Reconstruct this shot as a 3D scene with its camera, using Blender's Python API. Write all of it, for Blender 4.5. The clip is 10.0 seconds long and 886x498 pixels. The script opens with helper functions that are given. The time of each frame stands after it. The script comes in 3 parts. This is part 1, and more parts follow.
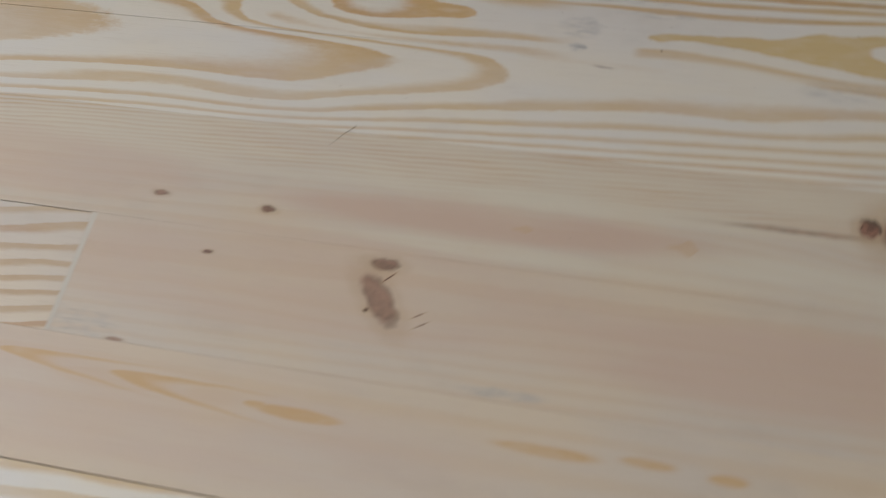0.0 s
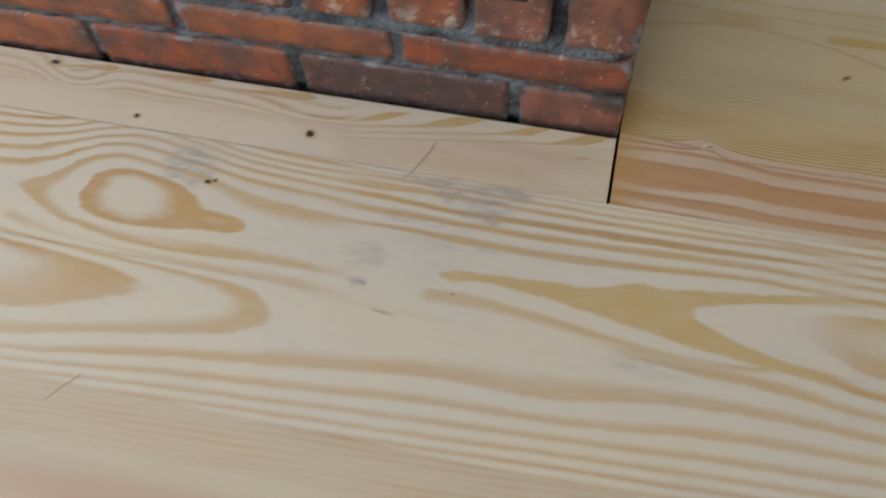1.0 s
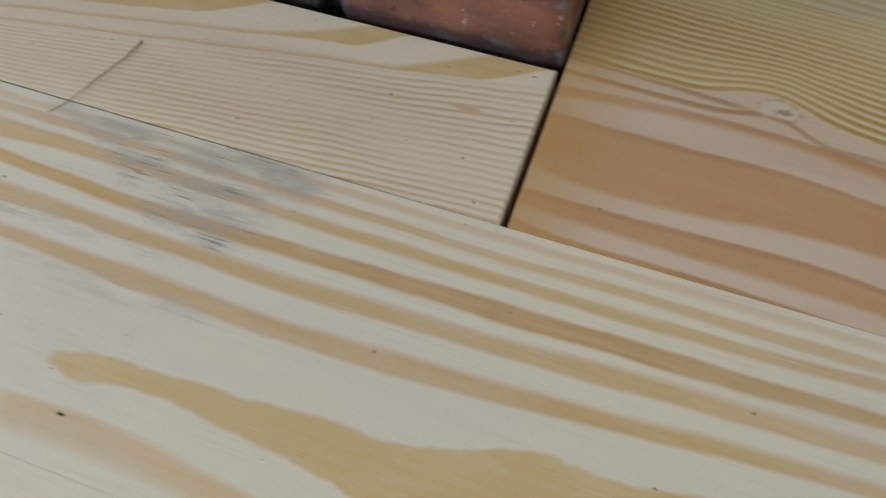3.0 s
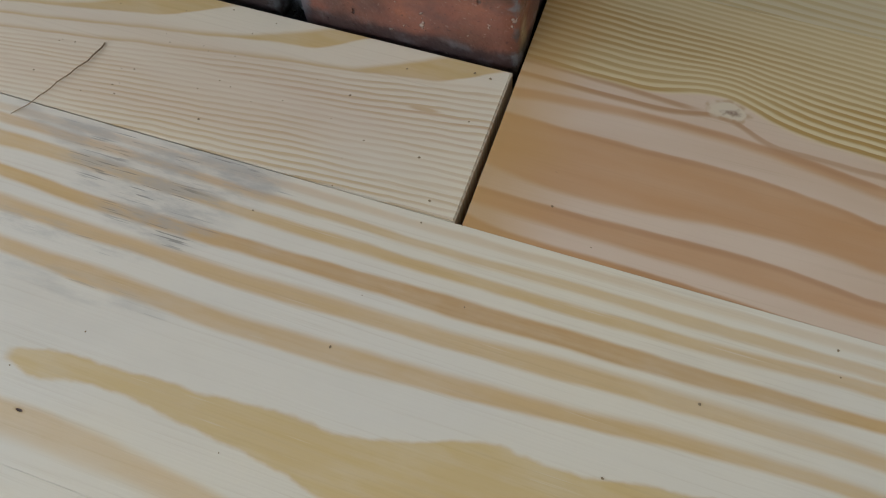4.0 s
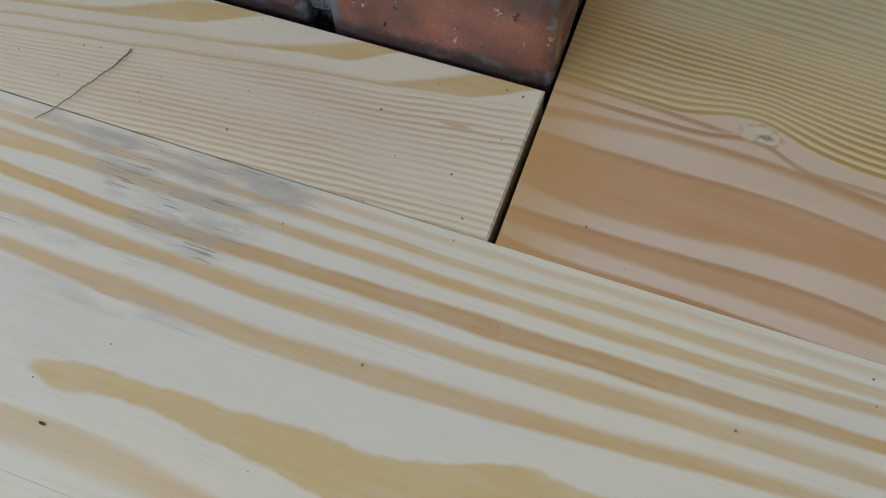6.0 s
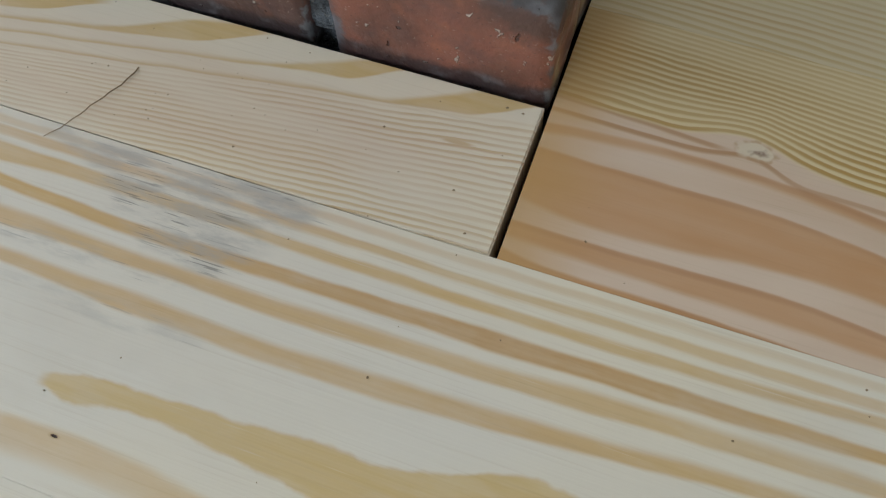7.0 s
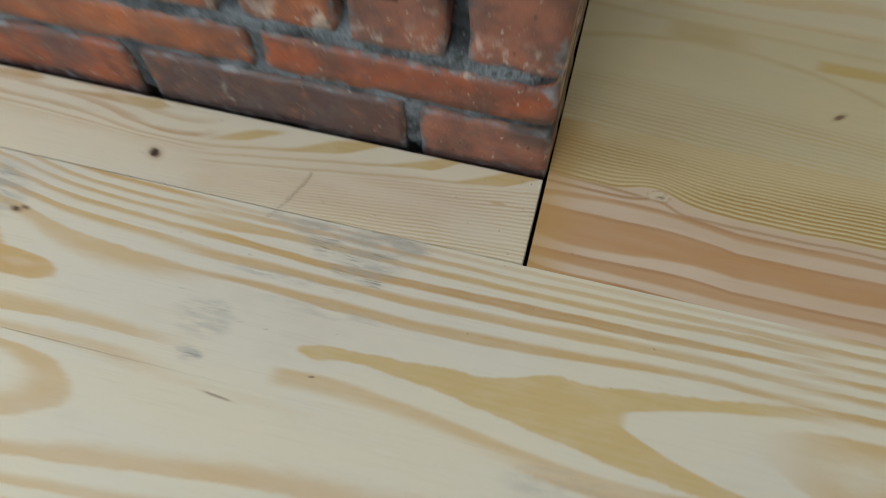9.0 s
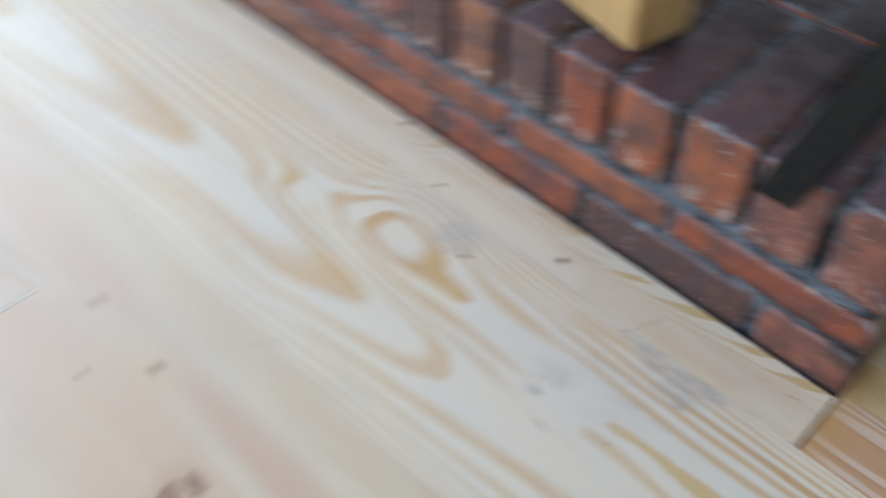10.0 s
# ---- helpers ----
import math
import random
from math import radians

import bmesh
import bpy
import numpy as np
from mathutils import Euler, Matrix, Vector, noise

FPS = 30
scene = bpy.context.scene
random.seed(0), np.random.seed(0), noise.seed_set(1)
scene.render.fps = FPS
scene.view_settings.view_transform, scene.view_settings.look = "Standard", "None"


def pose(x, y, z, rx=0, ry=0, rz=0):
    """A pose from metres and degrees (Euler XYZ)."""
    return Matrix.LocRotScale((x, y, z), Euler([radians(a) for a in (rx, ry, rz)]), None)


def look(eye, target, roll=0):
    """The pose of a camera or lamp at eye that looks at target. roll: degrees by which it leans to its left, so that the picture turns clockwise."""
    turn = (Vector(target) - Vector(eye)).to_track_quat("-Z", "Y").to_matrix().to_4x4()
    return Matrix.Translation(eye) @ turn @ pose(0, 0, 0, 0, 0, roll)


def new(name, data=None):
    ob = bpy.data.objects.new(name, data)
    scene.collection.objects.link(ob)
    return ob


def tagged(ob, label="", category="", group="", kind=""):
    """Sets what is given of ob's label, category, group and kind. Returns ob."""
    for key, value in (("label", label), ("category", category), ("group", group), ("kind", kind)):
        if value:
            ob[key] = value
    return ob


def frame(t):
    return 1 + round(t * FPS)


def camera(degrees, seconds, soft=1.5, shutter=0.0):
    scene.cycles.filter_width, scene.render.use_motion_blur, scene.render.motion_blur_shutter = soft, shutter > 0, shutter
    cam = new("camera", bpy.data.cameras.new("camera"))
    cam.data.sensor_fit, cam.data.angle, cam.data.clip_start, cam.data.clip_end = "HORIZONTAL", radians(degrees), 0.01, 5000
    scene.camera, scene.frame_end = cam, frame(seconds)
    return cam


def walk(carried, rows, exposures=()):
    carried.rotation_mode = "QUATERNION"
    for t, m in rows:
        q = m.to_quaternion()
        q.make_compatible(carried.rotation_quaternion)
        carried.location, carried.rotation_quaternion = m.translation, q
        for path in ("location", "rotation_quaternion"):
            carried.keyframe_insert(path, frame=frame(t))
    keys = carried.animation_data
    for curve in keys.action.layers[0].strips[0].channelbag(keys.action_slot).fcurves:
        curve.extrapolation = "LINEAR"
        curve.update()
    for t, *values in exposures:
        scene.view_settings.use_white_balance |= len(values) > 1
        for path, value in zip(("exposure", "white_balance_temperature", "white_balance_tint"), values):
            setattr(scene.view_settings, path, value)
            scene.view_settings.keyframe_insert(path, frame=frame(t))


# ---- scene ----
cam = camera(53.66, 10.0, soft=1.15, shutter=0.55)
PATH = [
    (0, look((-0.2061, -0.9982, 0.9150), (-0.3760, -0.5570, 0), -11.29)),
    (0.5, look((-0.0927, -0.7920, 0.9025), (-0.2893, -0.4099, 0), -12.09)),
    (0.8, look((-0.0721, -0.6658, 0.8910), (-0.2115, -0.2559, 0), -6.03)),
    (1, look((-0.0442, -0.5881, 0.8781), (-0.1717, -0.1832, 0), -6.06)),
    (1.3, look((-0.0268, -0.5335, 0.8120), (-0.1629, -0.1412, 0), -5.00)),
    (1.5, look((0.0116, -0.4533, 0.7936), (-0.1587, -0.1384, 0), -12.08)),
    (2, look((0.0580, -0.3265, 0.6242), (-0.0813, -0.1168, 0), -15.29)),
    (2.5, look((0.0631, -0.2939, 0.3996), (-0.0510, -0.1243, 0), -14.11)),
    (3, look((0.0576, -0.2569, 0.3539), (-0.0219, -0.1118, 0), -9.73)),
    (3.2, look((0.0582, -0.2619, 0.3524), (-0.0084, -0.1081, 0), -5.03)),
    (4.3, look((0.0760, -0.2605, 0.3596), (-0.0021, -0.1064, 0), -8.07)),
    (4.5, look((0.0722, -0.2612, 0.3603), (-0.0056, -0.1039, 0), -7.31)),
    (5, look((0.0681, -0.2649, 0.3559), (-0.0092, -0.1082, 0), -6.99)),
    (5.5, look((0.0560, -0.2617, 0.3560), (-0.0148, -0.1042, 0), -4.52)),
    (7, look((0.0462, -0.2650, 0.3663), (-0.0233, -0.0965, 0), -3.05)),
    (7.5, look((0.0460, -0.2633, 0.3725), (-0.0241, -0.0892, 0), -2.51)),
    (8, look((0.0455, -0.2699, 0.3657), (-0.0247, -0.0965, 0), -2.71)),
    (8.5, look((0.0451, -0.3033, 0.4278), (-0.0270, -0.1008, 0), -1.34)),
    (9, look((0.0178, -0.4095, 0.7023), (-0.0732, -0.0945, 0), -1.93)),
    (9.3, look((-0.0132, -0.4937, 0.8368), (-0.1081, -0.0466, 0), 0.11)),
    (9.5, look((-0.0884, -0.5545, 0.8664), (-0.1718, 0.0129, 0), 4.46)),
    (9.7, look((-0.0664, -0.5699, 0.8880), (-0.2738, 0.0269, 0), 1.09)),
    (10, look((0.0764, -0.6927, 0.8783), (-0.4884, -0.1587, 0), -1.84)),
]
walk(cam, PATH, [(0.0, -0.74, 6500, 16), (0.5, -0.64, 6500, 13), (1.0, -0.50, 6800, 14), (1.5, -0.42, 6450, 12), (2.5, -0.41, 6450, 11), (3.0, -0.38, 6500, 9), (4.5, -0.42, 6200, 10), (5.0, -0.40, 6050, 8), (5.5, -0.35, 6000, 9), (7.0, -0.33, 6300, 7), (8.5, -0.26, 6350, 7), (9.0, -0.31, 6700, 5), (9.3, -0.21, 6700, 6), (9.5, 0.08, 6450, 9), (10.0, -0.12, 5700, 12)])

# ---- light ----
world = bpy.data.worlds.new("world")
scene.world = world
world.use_nodes = True
wn = world.node_tree.nodes
sky = wn.new("ShaderNodeTexSky")
sky.sky_type, sky.sun_disc = "NISHITA", False
sky.sun_elevation, sky.sun_rotation = radians(35), radians(200)
world.node_tree.links.new(sky.outputs[0], wn["Background"].inputs[0])
wn["Background"].inputs[1].default_value = 0.12

sun_data = bpy.data.lights.new("sun", "SUN")
sun_data.energy, sun_data.angle, sun_data.color = 0.8, radians(12), (1, 0.95, 0.88)
sun = new("sun", sun_data)
sun.matrix_world = look((1.0, 3.0, 4.0), (0, 0, 0))

# the room's extent
X0, X1, Y0, Y1, H = -3.0, 2.1, -3.2, 1.3, 2.5
WIN_L = (-1.75, 0.35, 0.75, 2.2)   # window in the west wall: y from, y to, z from, z to
WIN_S = (-2.4, -0.2, 0.85, 2.2)     # window in the south wall: x from, x to, z from, z to


def window_light(name, place, aim, wide, high, watts, colour):
    data = bpy.data.lights.new(name, "AREA")
    data.shape, data.size, data.size_y, data.energy, data.color = "RECTANGLE", wide, high, watts, colour
    ob = new(name, data)
    ob.matrix_world = look(place, aim)


window_light("west_daylight", (X0 - 0.04, -0.7, 1.47), (X0 + 1, -0.7, 1.47), 2.0, 1.4, 58, (0.80, 0.91, 1.0))
window_light("south_daylight", (-1.3, Y0 - 0.04, 1.52), (-1.3, Y0 + 1, 1.52), 2.1, 1.3, 62, (0.88, 0.95, 1.0))


# ---- node helpers ----
class Ex:
    """A value in a node tree, with arithmetic."""

    def __init__(self, tree, sock):
        self.t, self.s = tree, sock

    def op(self, kind, *others):
        n = self.t.nodes.new("ShaderNodeMath")
        n.operation = kind
        for i, v in enumerate((self, *others)):
            if isinstance(v, Ex):
                self.t.links.new(v.s, n.inputs[i])
            else:
                n.inputs[i].default_value = v
        return Ex(self.t, n.outputs[0])

    def __add__(self, o):
        return self.op("ADD", o)

    def __sub__(self, o):
        return self.op("SUBTRACT", o)

    def __mul__(self, o):
        return self.op("MULTIPLY", o)

    def __truediv__(self, o):
        return self.op("DIVIDE", o)

    def power(self, o):
        return self.op("POWER", o)

    def ramp(self, a, b, lo=0.0, hi=1.0):
        n = self.t.nodes.new("ShaderNodeMapRange")
        n.interpolation_type = "SMOOTHSTEP"
        self.t.links.new(self.s, n.inputs[0])
        for i, v in enumerate((a, b, lo, hi)):
            n.inputs[1 + i].default_value = v
        return Ex(self.t, n.outputs[0])


class Mat:
    """A node material built up from expressions."""

    def __init__(self, name):
        self.m = bpy.data.materials.new(name)
        self.m.use_nodes = True
        self.t = self.m.node_tree
        self.b = self.t.nodes["Principled BSDF"]
        g = self.t.nodes.new("ShaderNodeNewGeometry")
        s = self.t.nodes.new("ShaderNodeSeparateXYZ")
        self.t.links.new(g.outputs["Position"], s.inputs[0])
        self.pos = g.outputs["Position"]
        self.x, self.y, self.z = (Ex(self.t, s.outputs[i]) for i in range(3))

    def noise(self, sx, sy, seed=0.0, detail=2.0, x=None, y=None, sz=0.0, rough=0.5):
        c = self.t.nodes.new("ShaderNodeCombineXYZ")
        for i, v in enumerate(((x or self.x) * sx, (y or self.y) * sy, self.z * sz + seed)):
            self.t.links.new(v.s, c.inputs[i])
        n = self.t.nodes.new("ShaderNodeTexNoise")
        n.inputs["Scale"].default_value, n.inputs["Detail"].default_value, n.inputs["Roughness"].default_value = 1.0, detail, rough
        self.t.links.new(c.outputs[0], n.inputs["Vector"])
        return Ex(self.t, n.outputs[0])

    def spot(self, cx, cy, sx, sy, x=None, y=None):
        """A soft round spot of height 1."""
        a, b = ((x or self.x) - cx) / sx, ((y or self.y) - cy) / sy
        return (a * a + b * b).op("MULTIPLY", -1.0).op("EXPONENT")

    def mix(self, f, a, b):
        n = self.t.nodes.new("ShaderNodeMix")
        n.data_type = "RGBA"
        n.clamp_factor = True
        for v, i in ((f, 0), (a, 6), (b, 7)):
            if isinstance(v, Ex):
                self.t.links.new(v.s, n.inputs[i])
            elif isinstance(v, tuple):
                n.inputs[i].default_value = (*v, 1)
            elif isinstance(v, (int, float)):
                n.inputs[i].default_value = v
            else:
                self.t.links.new(v, n.inputs[i])
        return n.outputs[2]

    def done(self, colour, rough=0.6, bump=None, depth=0.001, spec=0.4):
        if isinstance(colour, tuple):
            self.b.inputs["Base Color"].default_value = (*colour, 1)
        else:
            self.t.links.new(colour, self.b.inputs["Base Color"])
        if isinstance(rough, Ex):
            self.t.links.new(rough.s, self.b.inputs["Roughness"])
        else:
            self.b.inputs["Roughness"].default_value = rough
        self.b.inputs["Specular IOR Level"].default_value = spec
        if bump is not None:
            n = self.t.nodes.new("ShaderNodeBump")
            n.inputs["Strength"].default_value, n.inputs["Distance"].default_value = 1.0, depth
            self.t.links.new(bump.s, n.inputs["Height"])
            self.t.links.new(n.outputs[0], self.b.inputs["Normal"])
        return self.m


# ---- materials: pine ----
CREAM, AMBER, PINK, RUST = (0.688, 0.642, 0.570), (0.568, 0.368, 0.162), (0.580, 0.425, 0.320), (0.502, 0.262, 0.112)
GREY, KNOT, BARK = (0.385, 0.372, 0.355), (0.170, 0.080, 0.052), (0.035, 0.018, 0.012)


def late(h, start=0.42, full=0.80):
    """How much latewood a ring shows: it darkens slowly, then ends sharply."""
    f = h.op("FRACT")
    return f.ramp(start, full) * f.ramp(0.90, 1.0, 1.0, 0.0)


def poly(x, *c):
    """A polynomial in x, the constant first."""
    r = x * c[-1] + c[-2]
    for k in c[-3::-1]:
        r = r * x + k
    return r


def kept(x, a, b):
    """x held between a and b."""
    return x.op("MAXIMUM", a).op("MINIMUM", b)


def stroke(y, up, lo, soft_up=0.0011, soft_lo=0.0011):
    """1 between the lines lo and up."""
    return (up - y).ramp(-soft_up, soft_up) * (y - lo).ramp(-soft_lo, soft_lo)


def pine(name, field, cream=CREAM, amber=AMBER, strong=0.9, knots=(), greys=(), pinks=(), pales=(), seed=0.0, fade=None, stray=1.0, tongues=(), stain=None, marks=None, grain=None):
    """field(mat, x, y) gives the ring number over the board. knots: x, y, half sizes, dark. greys, pinks: x, y, half sizes, strength."""
    m = Mat(name)
    wob = (m.noise(5, 22, seed, 3) - 0.5) * 0.010 * stray + (m.noise(30, 110, seed + 3, 3) - 0.5) * 0.0022
    y = m.y + wob
    x = m.x + (m.noise(12, 40, seed + 7, 3) - 0.5) * 0.03
    for kx, ky, kw, kh, _, *_ in knots:
        y = y - (y - ky) * m.spot(kx, ky, kw * 3.0, kh * 2.4) * 0.5
    h = field(m, x, y)
    h = h + (m.noise(60, 160, seed + 5, 2) - 0.5) * 0.12 + (m.noise(35, 900, seed + 6, 2) - 0.5) * 0.03 + (m.noise(260, 420, seed + 8, 2) - 0.5) * 0.06
    each = (h.op("FLOOR") * 12.9898).op("SINE") * 43758.5
    each = each.op("FRACT")
    tan = amber
    band = late(h, 0.40, 0.73) * each.ramp(0.0, 1.0, 0.84, 1.0)
    amber = m.mix(each.ramp(0.45, 0.95) * 0.55, amber, tuple(c * k for c, k in zip(amber, (0.95, 0.82, 0.86))))
    golden = tuple(c * k for c, k in zip(tan, (1.05, 1.07, 0.92)))
    amber = m.mix(m.noise(4, 14, seed + 29, 3).ramp(0.42, 0.62) * 0.6, amber, golden)
    patch = m.noise(4, 9, seed + 11, 3)
    band = band * patch.ramp(0.25, 0.65, 0.80, 1.0) * m.noise(18, 60, seed + 13, 4, rough=0.65).ramp(0.3, 0.6, 0.82, 1.0) * strong
    if fade:
        band = band * fade(m, m.x, m.y)
    if grain:
        mask, share, deep, gold = grain(m, m.x, m.y + wob)
        mask = mask * m.noise(18, 60, seed + 13, 4, rough=0.65).ramp(0.3, 0.6, 0.80, 1.0) * m.noise(5, 260, seed + 14, 3).ramp(0.3, 0.7, 0.90, 1.0)
        band = band + (mask - band) * share
        amber = m.mix(deep * share, amber, (0.500, 0.298, 0.135))
        amber = m.mix(gold * share, amber, (0.595, 0.425, 0.168))
    over = band * 0.0
    for tx, ty, length, slope, half in tongues:
        u = m.x * -1.0 + tx
        wide = u.ramp(0.0, 0.018) * u.ramp(length * 0.2, length, 1.0, 0.25) * half
        gap = wide - (y - ty + u * slope + (u * u) * (slope * 0.4)).op("ABSOLUTE")
        tongue = gap.ramp(-0.0012, 0.0016) * u.ramp(length, length * 1.5, 0.9, 0.0) * m.noise(40, 160, seed + 19, 3).ramp(0.3, 0.6, 0.75, 1.0)
        over = over.op("MAXIMUM", tongue * max(strong, 0.55))
    if marks:
        over = over.op("MAXIMUM", marks(m, m.x, y))
    if strong > 0.5:
        band = band.op("MAXIMUM", over)
    col = m.mix(band, m.mix(patch.ramp(0.3, 0.7), cream, tuple(c * k for c, k in zip(cream, (1.06, 1.02, 0.93)))), amber)
    # fibre: fine darker streaks along the board
    fibre = m.noise(14, 900, seed + 17, 3)
    col = m.mix(fibre.ramp(0.52, 0.80) * 0.15, col, tuple(c * 0.62 for c in tan))
    fine = m.noise(60, 2600, seed + 23, 2)
    col = m.mix(fine.ramp(0.55, 0.8) * 0.06, col, tuple(c * 0.6 for c in cream))
    pale = m.noise(20, 750, seed + 91, 2).ramp(0.66, 0.78)
    col = m.mix(pale * 0.22, col, tuple(min(0.8, c * 1.18) for c in cream))
    cloud = m.noise(7, 16, seed + 95, 4, rough=0.6)
    col = m.mix(cloud.ramp(0.52, 0.78) * 0.28, col, tuple(c * k for c, k in zip(cream, (0.80, 0.77, 0.74))))
    for px, py, pw, ph, k in pinks:
        f = m.spot(px, py, pw, ph, y=y).ramp(0.15, 0.62) * m.noise(5, 30, seed + 31, 3).ramp(0.3, 0.6, 0.45, 1.0) * k
        col = m.mix(f, col, PINK)
    for px, py, pw, ph, k in pales:
        f = m.spot(px, py, pw, ph, y=y).ramp(0.1, 0.8) * m.noise(5, 40, seed + 37, 3).ramp(0.3, 0.6, 0.5, 1.0) * k
        col = m.mix(f, col, (0.66, 0.59, 0.46))
    if strong <= 0.5 and (tongues or marks):
        col = m.mix(over, col, tan)
    for gx, gy, gw, gh, k in greys:
        blot = m.spot(gx, gy, gw, gh).ramp(0.25, 0.7)
        f = blot * m.noise(40, 150, seed + 41, 5, rough=0.65).ramp(0.36, 0.66) * k
        col = m.mix(f, col, GREY)
        streak = blot * m.noise(30, 700, seed + 43, 2).ramp(0.64, 0.71) * k
        col = m.mix(streak * 0.8, col, (0.15, 0.14, 0.135))
    if stain:
        f = stain(m)
        col = m.mix(f * m.noise(34, 130, seed + 44, 5, rough=0.65).ramp(0.36, 0.64, 0.06, 0.66), col, GREY)
        dash = f * m.noise(45, 1100, seed + 45, 1).ramp(0.60, 0.66) * m.noise(25, 40, seed + 46, 2).ramp(0.40, 0.54)
        col = m.mix(dash * 0.6, col, (0.14, 0.13, 0.12))
    # tiny dark pores and specks
    speck = m.noise(150, 420, seed + 53, 1).ramp(0.84, 0.90)
    col = m.mix(speck * 0.45, col, BARK)
    dip = band * 0.0
    for kx, ky, kw, kh, dark, *lean in knots:
        ca, sa = (math.cos(lean[0]), math.sin(lean[0])) if lean else (1.0, 0.0)
        dx, dy = m.x - kx, m.y - ky
        a = (dx * ca + dy * sa + (m.noise(70, 70, seed + 61, 3) - 0.5) * min(kw * 1.0, 0.012)) / kw
        b = (dy * ca - dx * sa + (m.noise(70, 70, seed + 67, 3) - 0.5) * min(kh * 1.0, 0.012)) / kh
        r = (a * a + b * b).op("SQRT")
        col = m.mix(r.ramp(1.0, 2.0, 0.40, 0.0) * (0.4 + 0.6 * dark), col, tuple(c * 0.75 for c in tan))
        col = m.mix(r.ramp(0.65, 1.1, 1.0, 0.0) * (0.35 + 0.65 * dark), col, m.mix(m.noise(90, 90, seed + 77, 3).ramp(0.35, 0.65), KNOT, tuple(c * 1.7 for c in KNOT)))
        if kw < 0.010:
            dk = (r + (m.noise(140, 140, seed + 71, 3) - 0.5) * 1.2).ramp(0.45, 0.95, 1.0, 0.0) * dark * dark
        else:
            # old growth rings inside a branch knot, a broken dark rim on one side
            rings = ((r + m.noise(60, 60, seed + 71, 3) * 0.5) * 15.0).op("SINE").ramp(0.2, 1.0) * r.ramp(0.8, 1.0, 1.0, 0.0) * 0.42
            rim = r.ramp(0.72, 0.92) * r.ramp(0.95, 1.12, 1.0, 0.0) * (b * 0.5 + a * 0.4 + m.noise(45, 45, seed + 73, 2)).ramp(0.45, 0.85)
            dk = rings.op("MAXIMUM", rim) * dark * dark
        col = m.mix(dk, col, BARK)
        dip = dip + dk
    rough = fibre.ramp(0.3, 0.8, 0.37, 0.53) + band * 0.05
    bump = fibre * 0.08 + band * 0.03 + m.noise(7, 12, seed + 83, 2) * 0.4 - dip * 1.2
    return m.done(col, rough, bump, 0.0007, 0.50)


# tongues and islands of the flat-sawn face: x, y, half length, half width, rings
EYES = (
    (-0.814, -0.356, 0.266, 0.012, 0.43), (-0.548, -0.121, 0.091, 0.072, -3.65), (-0.427, -0.196, 0.036, 0.012, -0.56),
    (-0.036, -0.193, 0.299, 0.057, -0.89), (0.319, -0.182, 0.201, 0.056, -2.07), (-0.218, -0.255, 0.266, 0.031, 1.64),
    (-0.529, -0.244, 0.178, 0.018, 3.07), (-0.531, -0.128, 0.059, 0.034, 1.42), (-0.107, -0.100, 0.243, 0.018, 0.64),
    (0.152, -0.140, 0.052, 0.012, 0.47), (-0.629, -0.373, 0.134, 0.052, -0.89), (-0.043, -0.319, 0.254, 0.044, 0.81),
    (-0.022, -0.330, 0.123, 0.032, -0.62), (-0.691, -0.223, 0.082, 0.027, 1.37), (-0.395, -0.146, 0.161, 0.038, -0.94),
    (0.301, -0.253, 0.064, 0.046, -0.74), (-0.490, -0.241, 0.123, 0.012, -1.83), (-0.230, -0.220, 0.043, 0.016, 0.46),
    (-0.318, -0.297, 0.061, 0.034, 0.41), (-0.078, -0.188, 0.050, 0.011, 0.20), (-0.098, -0.222, 0.035, 0.012, 0.20), (-0.050, -0.194, 0.045, 0.011, 0.16),
)


def heart_field(m, x, y):
    """The wide flat-sawn face before the hearth, with its tongues and islands."""
    q = y - (-0.2402)
    s = (q * q + 0.000023).op("SQRT")
    h = s * 16.278 + s * s * s * 902.7 + q * 1.71 + x * 1.056 + q * x * -17.93 + 1.925
    for cx, cy, sx, sy, rings in EYES:
        h = h + m.spot(cx, cy, sx, sy, x, y) * rings
    return h


# latewood bands between the seam and the tongue: upper edge, lower edge, strength, softness of the upper edge
BANDS = (
    ((-0.1630, 0.05537, 0.2627, -0.8102, -4.376), (-0.1718, 0.06939, 0.3402, -1.094, -4.929), 0.88, 0.0022),
    ((-0.1435, 0.04008, 0.1389, -0.6702, -2.645), (-0.1521, 0.03521, 0.1791, -0.4767, -2.755), 0.84, 0.0022),
    ((-0.1278, 0.02008, -0.0687, -0.1533, 1.816), (-0.1367, 0.01487, 0.0227, 0.0871, 1.428), 1.0, 0.0012),
    ((-0.1153, 0.00202, 0.1497, 0.0228, -1.207), (-0.1211, 0.00485, 0.1641, 0.0264, -2.338), 0.86, 0.0012),
    ((-0.1052, 0.00236, 0.0849, -0.1734, -1.009), (-0.1098, -0.00135, 0.0709, -0.1127, -1.102), 0.72, 0.0010),
    ((-0.0965, 0.0), (-0.1003, 0.0), 0.40, 0.0010),
)


